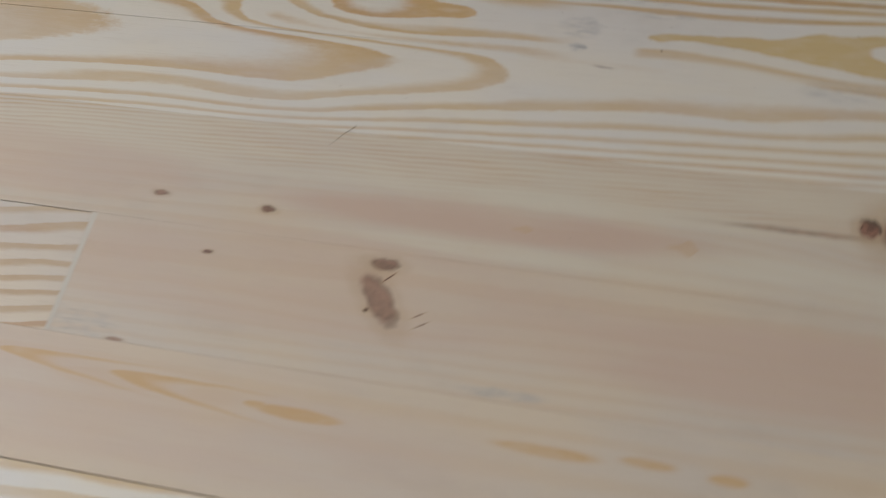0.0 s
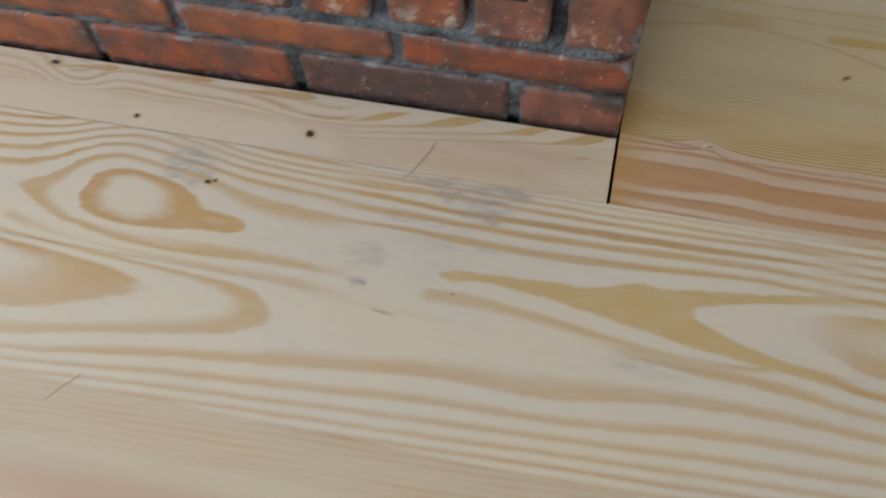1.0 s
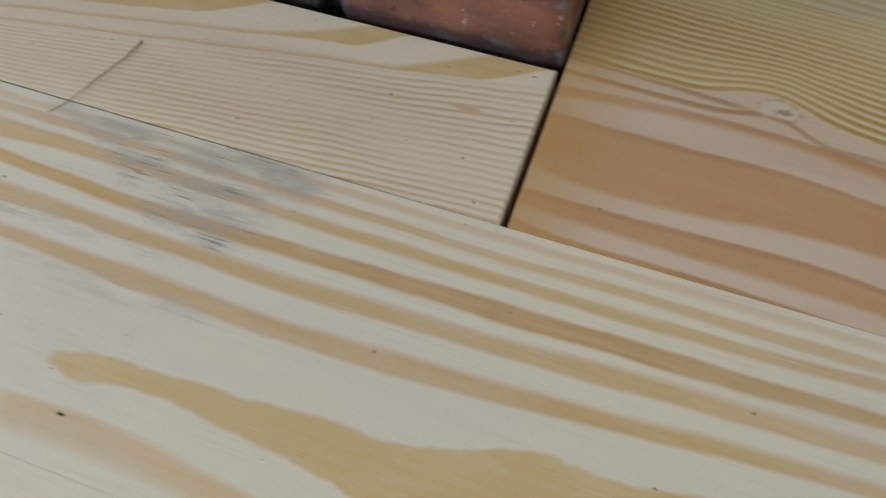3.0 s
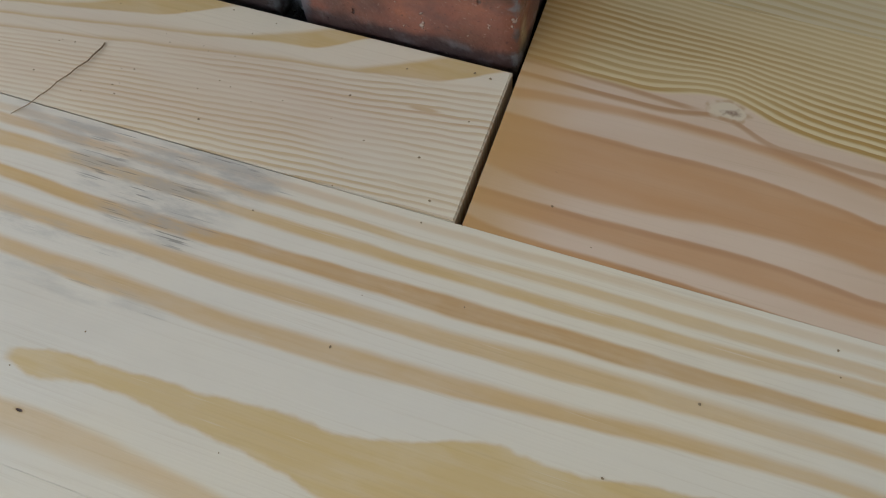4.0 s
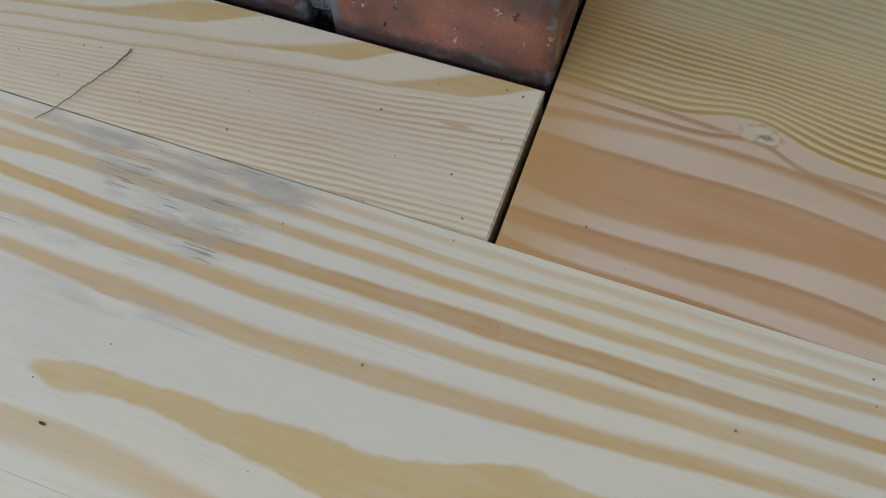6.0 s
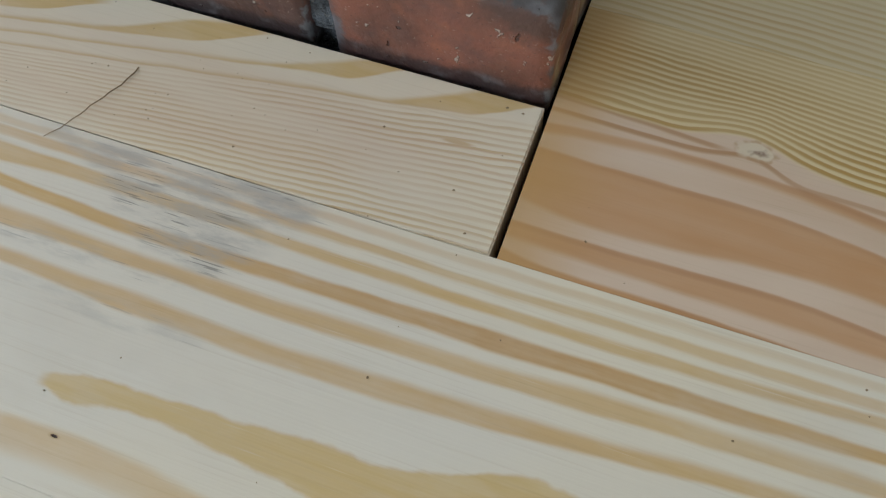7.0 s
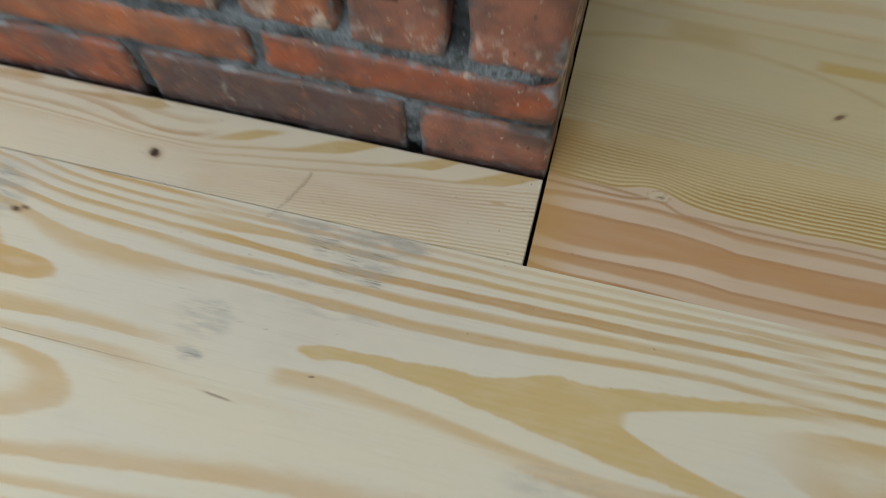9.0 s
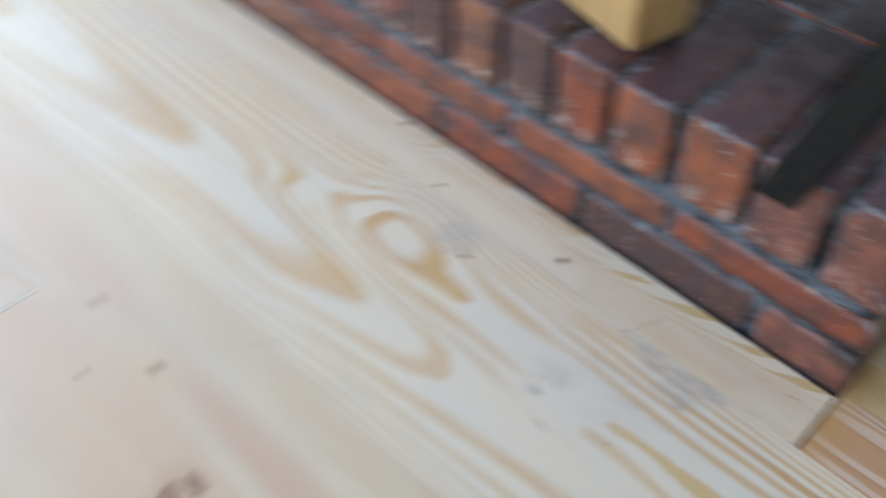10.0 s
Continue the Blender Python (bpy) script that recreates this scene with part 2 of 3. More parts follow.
def face_grain(m, x, y):
    """The bands below the seam, the golden tongue that forks to the east, and the dull band beside the small knot."""
    c = kept(x, -0.26, 0.20)
    y = y + (m.noise(13, 34, 1.7, 3) - 0.5) * 0.0034
    total, deep = y * 0.0, y * 0.0
    for k, (up, lo, strength, soft) in enumerate(BANDS):
        b = stroke(y, poly(c, *up), poly(c, *lo), soft, 0.0014) * strength
        total = total.op("MAXIMUM", b)
        if k == 2:
            deep = b * m.spot(0.02, 0, 0.13, 9, x, y) * 0.8
    t = kept(x, -0.18, 0.26)
    tip = t.ramp(-0.171, -0.150, 0.0055, 0.0)
    rag = (m.noise(26, 26, 8.8, 2) - 0.5) * 0.007 + (m.noise(80, 60, 9.9, 3) - 0.5) * 0.004
    hump = m.spot(0.040, 0, 0.022, 9, x, y) * 0.0045 - m.spot(-0.018, 0, 0.020, 9, x, y) * 0.003
    gold = stroke(y + rag, poly(t, -0.1955, 0.117, 0.2806, -0.5798, -2.313, 2.872) - tip + hump, poly(t, -0.2292, -0.1772, 0.0385, 3.262, -11.59) + tip, 0.0013, 0.0013) * x.ramp(-0.172, -0.165)
    inset = stroke(y, poly(t, -0.2439, 0.4829, -0.791), poly(t, -0.1452, -0.8116, 1.609), 0.0014, 0.0014) * x.ramp(0.100, 0.112)
    gold = gold * (inset * -1.0 + 1.0)
    dull = stroke(y, poly(c, -0.2470, -0.1467, 0.1507, 2.828), poly(c, -0.2568, -0.1308, 0.104, 3.094), 0.0022, 0.0045) * x.ramp(-0.190, -0.172) * 0.66
    total = total.op("MAXIMUM", gold * 0.90).op("MAXIMUM", dull)
    share = x.ramp(-0.335, -0.245) * x.ramp(0.20, 0.30, 1.0, 0.0) * y.ramp(-0.270, -0.258)
    return total, share, deep, gold * 0.85


def face_fade(m, x, y):
    return y.ramp(-0.32, -0.26, 0.74, 1.0)


def strip_grain(m, x, y):
    """Rings that fan out to the east; the upper ones open into amber patches at the hearth."""
    c = kept(x, -0.32, 0.01) + 0.05
    s = (y + 0.093 - c * 0.06) / (c * 1.2 + 1.0)
    s = s + (m.noise(20, 40, 2.7, 3) - 0.5) * 0.0036
    total = late(s * 272.0, 0.30, 0.72) * s.ramp(0.066, 0.071, 1.0, 0.0) * m.noise(7, 45, 6.1, 3).ramp(0.36, 0.62, 0.28, 0.78)
    for low, wide, opens, open_to, ends in ((0.0702, 0.0024, -0.085, -0.022, -0.002), (0.0825, 0.0026, -0.150, -0.075, -0.072), (0.0947, 0.0034, -0.250, -0.185, -0.157), (0.1065, 0.0034, -0.320, -0.272, -0.253)):
        b = stroke(s, x.ramp(opens, open_to) * 0.015 + (low + wide), x.ramp(ends - 0.036, ends + 0.006, low, low + 0.012), 0.0022, 0.0010)
        total = total.op("MAXIMUM", b * x.ramp(ends - 0.006, ends + 0.010, 0.95, 0.0))
    total = total.op("MAXIMUM", m.spot(-0.037, -0.0385, 0.010, 0.0018, x, y).ramp(0.2, 0.8) * 0.8)
    return total, x.ramp(-0.335, -0.300), y * 0.0, s.ramp(0.068, 0.074) * 0.65


def grey_stain(m):
    """The grey three-cornered stain against the seam, drawn to a point at its lower end."""
    x, y = m.x + (m.noise(50, 90, 3.3, 4) - 0.5) * 0.022, m.y + (m.noise(40, 90, 6.3, 4) - 0.5) * 0.016
    low = (y + 0.101 + (x + 0.234) * 0.52).ramp(-0.004, 0.008) * y.ramp(-0.148, -0.138)
    side = (y + 0.143 - (x + 0.112) * 1.53).ramp(-0.008, 0.026)
    return low * side * x.ramp(-0.275, -0.235) * x.ramp(-0.215, -0.165, 0.55, 1.0)


def strip_field(m, x, y):
    """Fine straight rings in the lower half; along the hearth broad ones that sag at the knots."""
    d = y * -1.0
    sag = m.spot(-0.345, 0, 0.085, 9, x, y) * 0.030 + m.spot(-0.50, 0, 0.16, 9, x, y) * 0.016 + m.spot(-0.68, 0, 0.045, 9, x, y) * 0.035
    sag = sag + (x * -0.07 + 0.019).op("MINIMUM", 0.032)
    e = d - sag * d.ramp(0.030, 0.085, 1.0, 0.12)
    bend = ((e - 0.006) * (e - 0.006) + 0.00003).op("SQRT") + e
    return e * 62.0 + bend * 80.0 + (m.noise(5, 60, 2.2, 4) - 0.5) * d.ramp(0.02, 0.05, 0.5, 2.2) + 3.2


def strip_fade(m, x, y):
    d = y * -1.0
    fine = d.ramp(0.030, 0.016) * 0.45 + d.ramp(0.016, 0.036) * m.noise(12, 50, 5.5, 4).ramp(0.35, 0.65, 0.45, 0.05)
    return (d.ramp(0.045, 0.062) * x.ramp(-0.34, -0.20, 0.8, 0.0) + fine).op("MINIMUM", 0.92) * -1.0 + 1.0


def rose_field(m, x, y):
    w = y + 0.60 - x * 0.02
    s = (w * w + 0.0009).op("SQRT")
    return s * 62.0 - m.spot(-0.33, -0.515, 0.26, 0.022, x, y) * 1.3 + m.spot(0.15, -0.47, 0.12, 0.04, x, y) * 0.8


def rose_grain(m, x, y):
    """Close faint rings along the upper edge, dying away into the rosy heartwood."""
    q = y - x * 0.05 + (m.noise(3, 14, 5.1, 3) - 0.5) * 0.014
    ring = late(q * 150.0, 0.30, 0.72) * (m.y + (m.noise(3, 8, 8.2, 2) - 0.5) * 0.03).ramp(-0.495, -0.450, 0.0, 0.95)
    return ring * m.noise(6, 50, 3.9, 3).ramp(0.3, 0.6, 0.5, 1.0), m.y.ramp(-0.500, -0.470), y * 0.0 + 0.5, y * 0.0


def low_field(m, x, y):
    w = y + 0.778
    s = (w * w + 0.0001).op("SQRT")
    h = s * 20.0 + s * s * 160.0 + 0.18
    h = h - m.spot(-0.72, -0.772, 0.10, 0.020, x, y) * 0.8 + m.spot(-0.60, -0.775, 0.05, 0.010, x, y) * 0.6
    return h - m.spot(-0.49, -0.779, 0.05, 0.010, x, y) * 0.55 - m.spot(-0.20, -0.77, 0.10, 0.010, x, y) * 0.5


def low_fade(m, x, y):
    return m.spot(0, -0.775, 9, 0.034, x, y).ramp(0.25, 0.8, 0.22, 1.0)


def resin_marks(m, x, y):
    """Two amber hooks that open to the east, then a row of lens-shaped pockets."""
    total = m.spot(-0.495, -0.7785, 0.055, 0.0075, x, y).ramp(0.30, 0.55)
    for cx, cy, sx, sy in ((-0.545, -0.776, 0.014, 0.004), (-0.225, -0.774, 0.055, 0.0065), (-0.120, -0.769, 0.028, 0.0055), (-0.040, -0.772, 0.020, 0.006)):
        total = total.op("MAXIMUM", m.spot(cx, cy, sx, sy, x, y).ramp(0.15, 0.60))
    for tx, ty, tilt in ((-0.862, -0.7590, 0.055), (-0.716, -0.7660, 0.075)):
        u = x - tx
        v = y - ty + u * tilt
        g = v * v * 620.0 - u
        hook = g.ramp(-0.080, -0.028) * g.ramp(0.002, 0.012, 1.0, 0.0) * u.ramp(0.06, 0.24, 1.0, 0.0)
        total = total.op("MAXIMUM", hook)
    return total * m.noise(20, 60, 7.0, 3).ramp(0.25, 0.55, 0.50, 0.82)


def pale_field(m, x, y):
    w = y - 0.187
    s = (w * w + 0.0004).op("SQRT")
    return s * 42.0 - m.spot(0.45, 0.187, 0.22, 0.022, x, y) * 1.7 - m.spot(0.10, 0.205, 0.06, 0.012, x, y) * 0.7 + (m.noise(2, 8, 3.0, 2) - 0.5) * 1.5 + (y * -1.0 + 0.140).op("MAXIMUM", 0.0) * 130.0


def pale_grain(m, x, y):
    """Close rings along the board's near edge."""
    c = kept(x, -0.1, 0.3)
    r = y + c * 0.055 + (m.noise(10, 30, 4.6, 3) - 0.5) * 0.004
    ring = late(r * 215.0, 0.3, 0.72) * m.noise(5, 40, 7.2, 3).ramp(0.32, 0.6, 0.30, 0.70)
    ring = ring * r.ramp(0.115, 0.140, 1.0, 0.0)
    # two soft lines that close round a tan patch, and a short amber tongue
    t = kept(x, 0.0, 0.30)
    low, high = poly(t, 0.168, 0.26, -1.05), poly(t, 0.210, -0.02)
    bold = stroke(y, low + 0.0026, low - 0.0026, 0.002, 0.003).op("MAXIMUM", stroke(y, high + 0.002, high - 0.002, 0.002, 0.003)) * 0.5
    bold = bold.op("MAXIMUM", stroke(y, high, low, 0.002, 0.002) * x.ramp(0.075, 0.100) * x.ramp(0.140, 0.185, 0.6, 0.0))
    tongue = stroke(y, x * 0.0 + 0.191, x * 0.0 + 0.178, 0.002, 0.002) * x.ramp(0.226, 0.240) * x.ramp(0.36, 0.45, 1.0, 0.0)
    return ring.op("MAXIMUM", bold).op("MAXIMUM", tongue), x.ramp(0.40, 0.55, 1.0, 0.0), y * 0.0, tongue * 0.7


def plain_field(shift, wide, fine, tilt=0.0):
    def f(m, x, y):
        w = y - shift - x * tilt
        s = (w * w + wide).op("SQRT")
        return s * fine + (m.noise(1.6, 5, shift * 9, 2) - 0.5) * 5.0
    return f


PINE_FACE = pine("pine_flat_sawn", heart_field, strong=0.97, seed=1.3, stray=0.3,
                 knots=((-0.461, -0.149, 0.0042, 0.0028, 1.0), (-0.453, -0.146, 0.003, 0.0022, 1.0), (-0.150, -0.2345, 0.0019, 0.0007, 1.0), (-0.222, -0.269, 0.011, 0.0006, 0.95, -0.12)),
                 stain=grey_stain, grain=face_grain, fade=face_fade,
                 greys=((-0.198, -0.101, 0.026, 0.006, 0.6), (-0.100, -0.101, 0.022, 0.006, 0.65), (-0.120, -0.131, 0.018, 0.009, 0.45), (-0.19, -0.154, 0.07, 0.006, 0.45), (-0.16, -0.176, 0.06, 0.008, 0.3), (-0.490, -0.135, 0.036, 0.032, 0.75), (-0.256, -0.206, 0.03, 0.020, 0.5),
                        (-0.258, -0.240, 0.014, 0.008, 0.8), (0.07, -0.275, 0.05, 0.018, 0.35)))
PINE_STRIP = pine("pine_fine_ring", strip_field, cream=(0.680, 0.622, 0.540), amber=(0.53, 0.362, 0.190), strong=1.0, seed=4.1, fade=strip_fade, stray=0.45,
                  knots=((-0.360, -0.0635, 0.0064, 0.0050, 0.95), (-0.712, -0.017, 0.007, 0.004, 1.0), (-0.578, -0.076, 0.004, 0.003, 0.9)),
                  grain=strip_grain,
                  tongues=((-0.362, -0.011, 0.11, 0.06, 0.0065),
                           (-0.494, -0.009, 0.10, 0.05, 0.0050), (-0.620, -0.012, 0.07, 0.10, 0.0055)),
                  pinks=((-0.20, -0.055, 0.16, 0.030, 0.3),))
PINE_ROSE = pine("pine_rose_heartwood", rose_field, cream=(0.60, 0.51, 0.41), amber=(0.56, 0.36, 0.19), strong=0.24, seed=7.7, grain=rose_grain, tongues=((-0.082, -0.514, 0.030, 0.05, 0.0150), (-0.272, -0.516, 0.022, 0.05, 0.010)),
                 knots=((-0.440, -0.587, 0.019, 0.009, 0.60), (-0.438, -0.632, 0.040, 0.016, 0.52, -0.90), (-0.60, -0.535, 0.010, 0.005, 0.7),
                        (-0.744, -0.531, 0.010, 0.004, 0.6), (-0.658, -0.602, 0.007, 0.003, 0.65), (0.150, -0.466, 0.040, 0.033, 0.84), (0.020, -0.476, 0.085, 0.0035, 0.25),
                        (0.100, -0.462, 0.014, 0.012, 0.9), (-0.734, -0.728, 0.010, 0.0022, 0.5),
                        (-0.431, -0.603, 0.0090, 0.0011, 0.75, 0.80), (-0.387, -0.644, 0.0085, 0.0008, 0.7, 0.55), (-0.383, -0.656, 0.0085, 0.0008, 0.7, 0.55), (-0.449, -0.647, 0.0030, 0.0026, 0.85)),
                 pinks=((-0.33, -0.515, 0.26, 0.024, 1.0), (-0.55, -0.62, 0.35, 0.07, 0.55), (0.05, -0.65, 0.30, 0.05, 0.8), (-0.9, -0.50, 0.2, 0.05, 0.7)),
                 pales=((-0.45, -0.440, 0.9, 0.050, 0.6), (-0.28, -0.553, 0.30, 0.010, 0.8), (-0.25, -0.476, 0.34, 0.012, 0.7), (0.10, -0.53, 0.22, 0.028, 0.7)),
                 greys=((-0.78, -0.72, 0.05, 0.03, 0.35), (-0.28, -0.72, 0.05, 0.008, 0.5)))
PINE_LOW = pine("pine_amber_pockets", low_field, cream=(0.60, 0.51, 0.41), amber=(0.575, 0.360, 0.165), strong=0.3, seed=9.2, fade=low_fade, marks=resin_marks,
                pinks=((-0.9, -0.80, 0.6, 0.08, 0.5),))
PINE_PALE = pine("pine_pale", pale_field, cream=(0.615, 0.528, 0.362), amber=(0.48, 0.335, 0.14), strong=0.42, seed=12.4, stray=0.6, grain=pale_grain,
                 knots=((0.256, 0.128, 0.0065, 0.0026, 0.6, 0.6), (0.33, 0.50, 0.02, 0.012, 0.6)))
PINE_BACK = pine("pine_back_boards", plain_field(0.40, 0.002, 40.0, -0.03), cream=(0.625, 0.555, 0.43), strong=0.55, seed=15.8)
PINE_FRONT = pine("pine_front_boards", plain_field(-1.3, 0.004, 40.0, 0.02), strong=0.7, seed=21.0)
PINE_END = pine("pine_short_board", plain_field(-0.66, 0.0006, 48.0, 0.12), cream=(0.62, 0.54, 0.45), amber=(0.50, 0.33, 0.18), strong=0.9, seed=26.0)


# rust bands of the side board: upper edge, lower edge, strength
SIDE_BANDS = (
    ((-0.0863, -0.2469, 5.062, -40.06, 101.3), (-0.1100, 0.0), 1.0),
    ((-0.0712, -0.0211, 0.4756, 0.0326, -14.07), (-0.0798, -0.0753, 0.9864, -6.798, 15.02), 0.9),
    ((-0.0280, -0.0434, 0.940, -5.412), (-0.0573, -0.2852, 3.969, -13.83), 0.95),
    ((-0.0130, 0.1165, -0.7754), (-0.0195, 0.1543, -0.998), 0.85),
)


def side_pine():
    """The warm board beside the hearth: broad rust and cream bands, then fine yellow rings."""
    seed = 31.0
    m = Mat("pine_rust_banded")
    x = m.x
    c = kept(x, 0.0, 0.178)
    y = m.y + (m.noise(8, 6, seed, 2) - 0.5) * 0.026 * x.ramp(0.18, 0.45) + (m.noise(40, 120, seed + 2, 2) - 0.5) * 0.0012 + (m.noise(16, 20, seed + 3, 2) - 0.5) * 0.0022
    # fine rings that rise over the small knot and fall behind it
    r = y + c * 0.055 - m.spot(0.100, 0.008, 0.026, 0.022, x, y) * 0.0095
    fine = late(r * 205.0 + r * r * 800.0 + (m.noise(50, 150, seed + 5) - 0.5) * 0.3, 0.22, 0.62)
    fine = fine * r.ramp(0.040, 0.064, 1.0, 0.40) * m.noise(4, 30, seed + 7).ramp(0.3, 0.6, 0.65, 1.0)
    top = m.mix(fine, (0.655, 0.538, 0.330), (0.425, 0.258, 0.080))
    col = m.mix(m.noise(6, 30, seed + 10, 3).ramp(0.35, 0.65), (0.640, 0.498, 0.390), (0.600, 0.445, 0.330))
    for k, (up, lo, strength) in enumerate(SIDE_BANDS):
        high, low = poly(c, *up), poly(c, *lo)
        shade = m.noise(10, 60, seed + 11, 3).ramp(0.2, 0.8, 0.72, 1.0)
        col = m.mix(stroke(y, high, low, 0.0012, 0.0022) * shade * strength, col, RUST)
        line = stroke(y, high, high - 0.0030, 0.0005, 0.0012) * m.noise(12, 50, seed + 12, 3).ramp(0.35, 0.6)
        col = m.mix(line * 0.4, col, (0.36, 0.170, 0.075))
    # two thin dark rings that run into the knot, and one that leaves it
    mid = c * -0.015 - 0.0035 + m.spot(0.100, 0, 0.016, 9, x, y) * 0.004 - x.ramp(0.106, 0.132) * 0.0052
    col = m.mix(stroke(y, mid + 0.0014, mid - 0.0014, 0.0006, 0.0012) * x.ramp(0.10, 0.13, 0.85, 0.60), col, (0.40, 0.210, 0.095))
    mid = c * -0.067 + 0.0060
    col = m.mix(stroke(y, mid + 0.0014, mid - 0.0014, 0.0008, 0.0012) * x.ramp(0.080, 0.098, 0.8, 0.0), col, (0.41, 0.220, 0.105))
    col = m.mix(r.ramp(0.0046, 0.0076), col, top)
    fibre = m.noise(14, 1000, seed + 17, 3)
    col = m.mix(fibre.ramp(0.5, 0.8) * 0.13, col, (0.32, 0.19, 0.09))
    a, b = (m.x - 0.1035) / 0.0056, (m.y - 0.0036) / 0.0031
    r = (a * a + b * b).op("SQRT") + (m.noise(160, 160, seed) - 0.5) * 1.2
    col = m.mix(r.ramp(1.2, 2.1, 0.85, 0.0), col, (0.64, 0.55, 0.42))
    col = m.mix(r.ramp(1.3, 1.7) * r.ramp(1.8, 2.3, 1.0, 0.0) * m.noise(120, 120, seed + 4, 2).ramp(0.4, 0.6) * 0.6, col, (0.40, 0.225, 0.10))
    core = r + m.spot(0.1020, 0.0056, 0.004, 0.003) * 1.4 + (m.noise(300, 300, seed + 3, 2) - 0.5) * 1.6
    col = m.mix(core.ramp(0.3, 1.3, 0.9, 0.0), col, KNOT)
    warm = (m.x + (m.noise(20, 40, seed + 9, 3) - 0.5) * 0.03).ramp(0.002, 0.050, 0.62, 0.0)
    col = m.mix(warm, col, (0.50, 0.295, 0.105))
    col = m.mix(m.noise(150, 420, seed + 53, 1).ramp(0.80, 0.86) * 0.5, col, BARK)
    bump = fibre * 0.06 + m.noise(7, 12, seed + 83, 2) * 0.4
    return m.done(col, fibre.ramp(0.3, 0.8, 0.37, 0.53), bump, 0.0007, 0.50)


PINE_SIDE = side_pine()


# ---- materials: masonry, room ----
def brick_material(name, soot):
    m = Mat(name)
    info = m.t.nodes.new("ShaderNodeObjectInfo")
    rnd = Ex(m.t, info.outputs["Random"])
    big = m.noise(22, 22, 2.0, 4, sz=22)
    col = m.mix(big.ramp(0.35, 0.68) * 0.85, info.outputs["Color"], (0.11, 0.050, 0.038))
    hot = m.noise(60, 60, 5.0, 3, sz=60)
    col = m.mix(hot.ramp(0.55, 0.75) * 0.35, col, (0.50, 0.17, 0.075))
    lime = m.noise(34, 34, 9.0, 5, sz=34, rough=0.7).ramp(0.60, 0.70) * m.noise(9, 9, 13.0, 2, sz=9).ramp(0.48, 0.66)
    col = m.mix(lime * 0.85, col, (0.60, 0.55, 0.50))
    ledge = m.z.ramp(0.136, 0.150) * m.z.ramp(0.152, 0.185, 1.0, 0.0) * m.noise(48, 48, 51.0, 4, sz=30, rough=0.65).ramp(0.50, 0.60)
    col = m.mix(ledge * 0.75, col, (0.58, 0.50, 0.44))
    chips = m.noise(170, 170, 37.0, 2, sz=170).ramp(0.67, 0.73)
    col = m.mix(chips * 0.75, col, (0.56, 0.48, 0.42))
    pits = m.noise(130, 130, 41.0, 2, sz=130).ramp(0.30, 0.25)
    col = m.mix(pits * 0.8, col, (0.035, 0.022, 0.02))
    sand = m.x.ramp(-0.010, -0.003) * m.y.ramp(0.002, 0.008) * m.noise(60, 60, 43.0, 3, sz=14).ramp(0.48, 0.60)
    col = m.mix(sand * 0.8, col, (0.42, 0.33, 0.18))
    grit = m.noise(420, 420, 3.0, 2, sz=420)
    col = m.mix(grit.ramp(0.66, 0.74) * 0.5, col, (0.05, 0.03, 0.03))
    col = m.mix(grit.ramp(0.34, 0.28) * 0.3, col, (0.5, 0.38, 0.32))
    smoke = m.noise(16, 16, 17.0, 4, sz=16, rough=0.65).ramp(0.42, 0.70) * 0.7
    col = m.mix(smoke, col, (0.075, 0.055, 0.06))
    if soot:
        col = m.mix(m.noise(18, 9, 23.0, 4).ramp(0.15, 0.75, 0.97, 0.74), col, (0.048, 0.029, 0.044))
        # nearly black towards the back, less so at the east end
        rearward = (m.y + (m.noise(9, 7, 71.0, 4) - 0.5) * 0.16).ramp(0.06, 0.22) * m.x.ramp(-0.10, -0.03, 1.0, 0.25)
        col = m.mix(rearward * 0.85, col, (0.014, 0.011, 0.013))
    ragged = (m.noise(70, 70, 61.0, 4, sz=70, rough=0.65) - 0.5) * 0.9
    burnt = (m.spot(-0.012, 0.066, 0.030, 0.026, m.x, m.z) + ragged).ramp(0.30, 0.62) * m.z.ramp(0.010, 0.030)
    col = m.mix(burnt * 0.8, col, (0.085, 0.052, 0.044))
    # ragged dark and grey band, stronger towards the bottom of the bricks
    foot = (m.z * 95.0 + ragged).ramp(0.25, 0.95, 1.0, 0.0)
    col = m.mix(foot * 0.85, col, m.mix(m.noise(60, 60, 63.0, 3, sz=60).ramp(0.5, 0.7), (0.040, 0.030, 0.032), (0.15, 0.15, 0.165)))
    near = m.t.nodes.new("ShaderNodeAttribute")
    near.attribute_name = "edge"
    smear = Ex(m.t, near.outputs["Fac"]) + (m.noise(55, 55, 33.0, 4, sz=55, rough=0.65) - 0.5) * 2.4
    col = m.mix(smear.ramp(0.80, 1.15) * 0.8, col, m.mix(m.noise(40, 40, 35.0, 3, sz=40).ramp(0.35, 0.65), (0.05, 0.05, 0.055), (0.21, 0.23, 0.26)))
    bump = big * 0.8 + grit * 0.2 + m.noise(120, 120, 27.0, 3, sz=120) * 0.45 + lime * 0.5 - pits * 0.8 + chips * 0.4
    return m.done(col, m.noise(40, 40, 29.0, 2, sz=40).ramp(0.3, 0.7, 0.32, 0.66), bump, 0.0016, 0.5)


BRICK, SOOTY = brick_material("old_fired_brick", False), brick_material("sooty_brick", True)


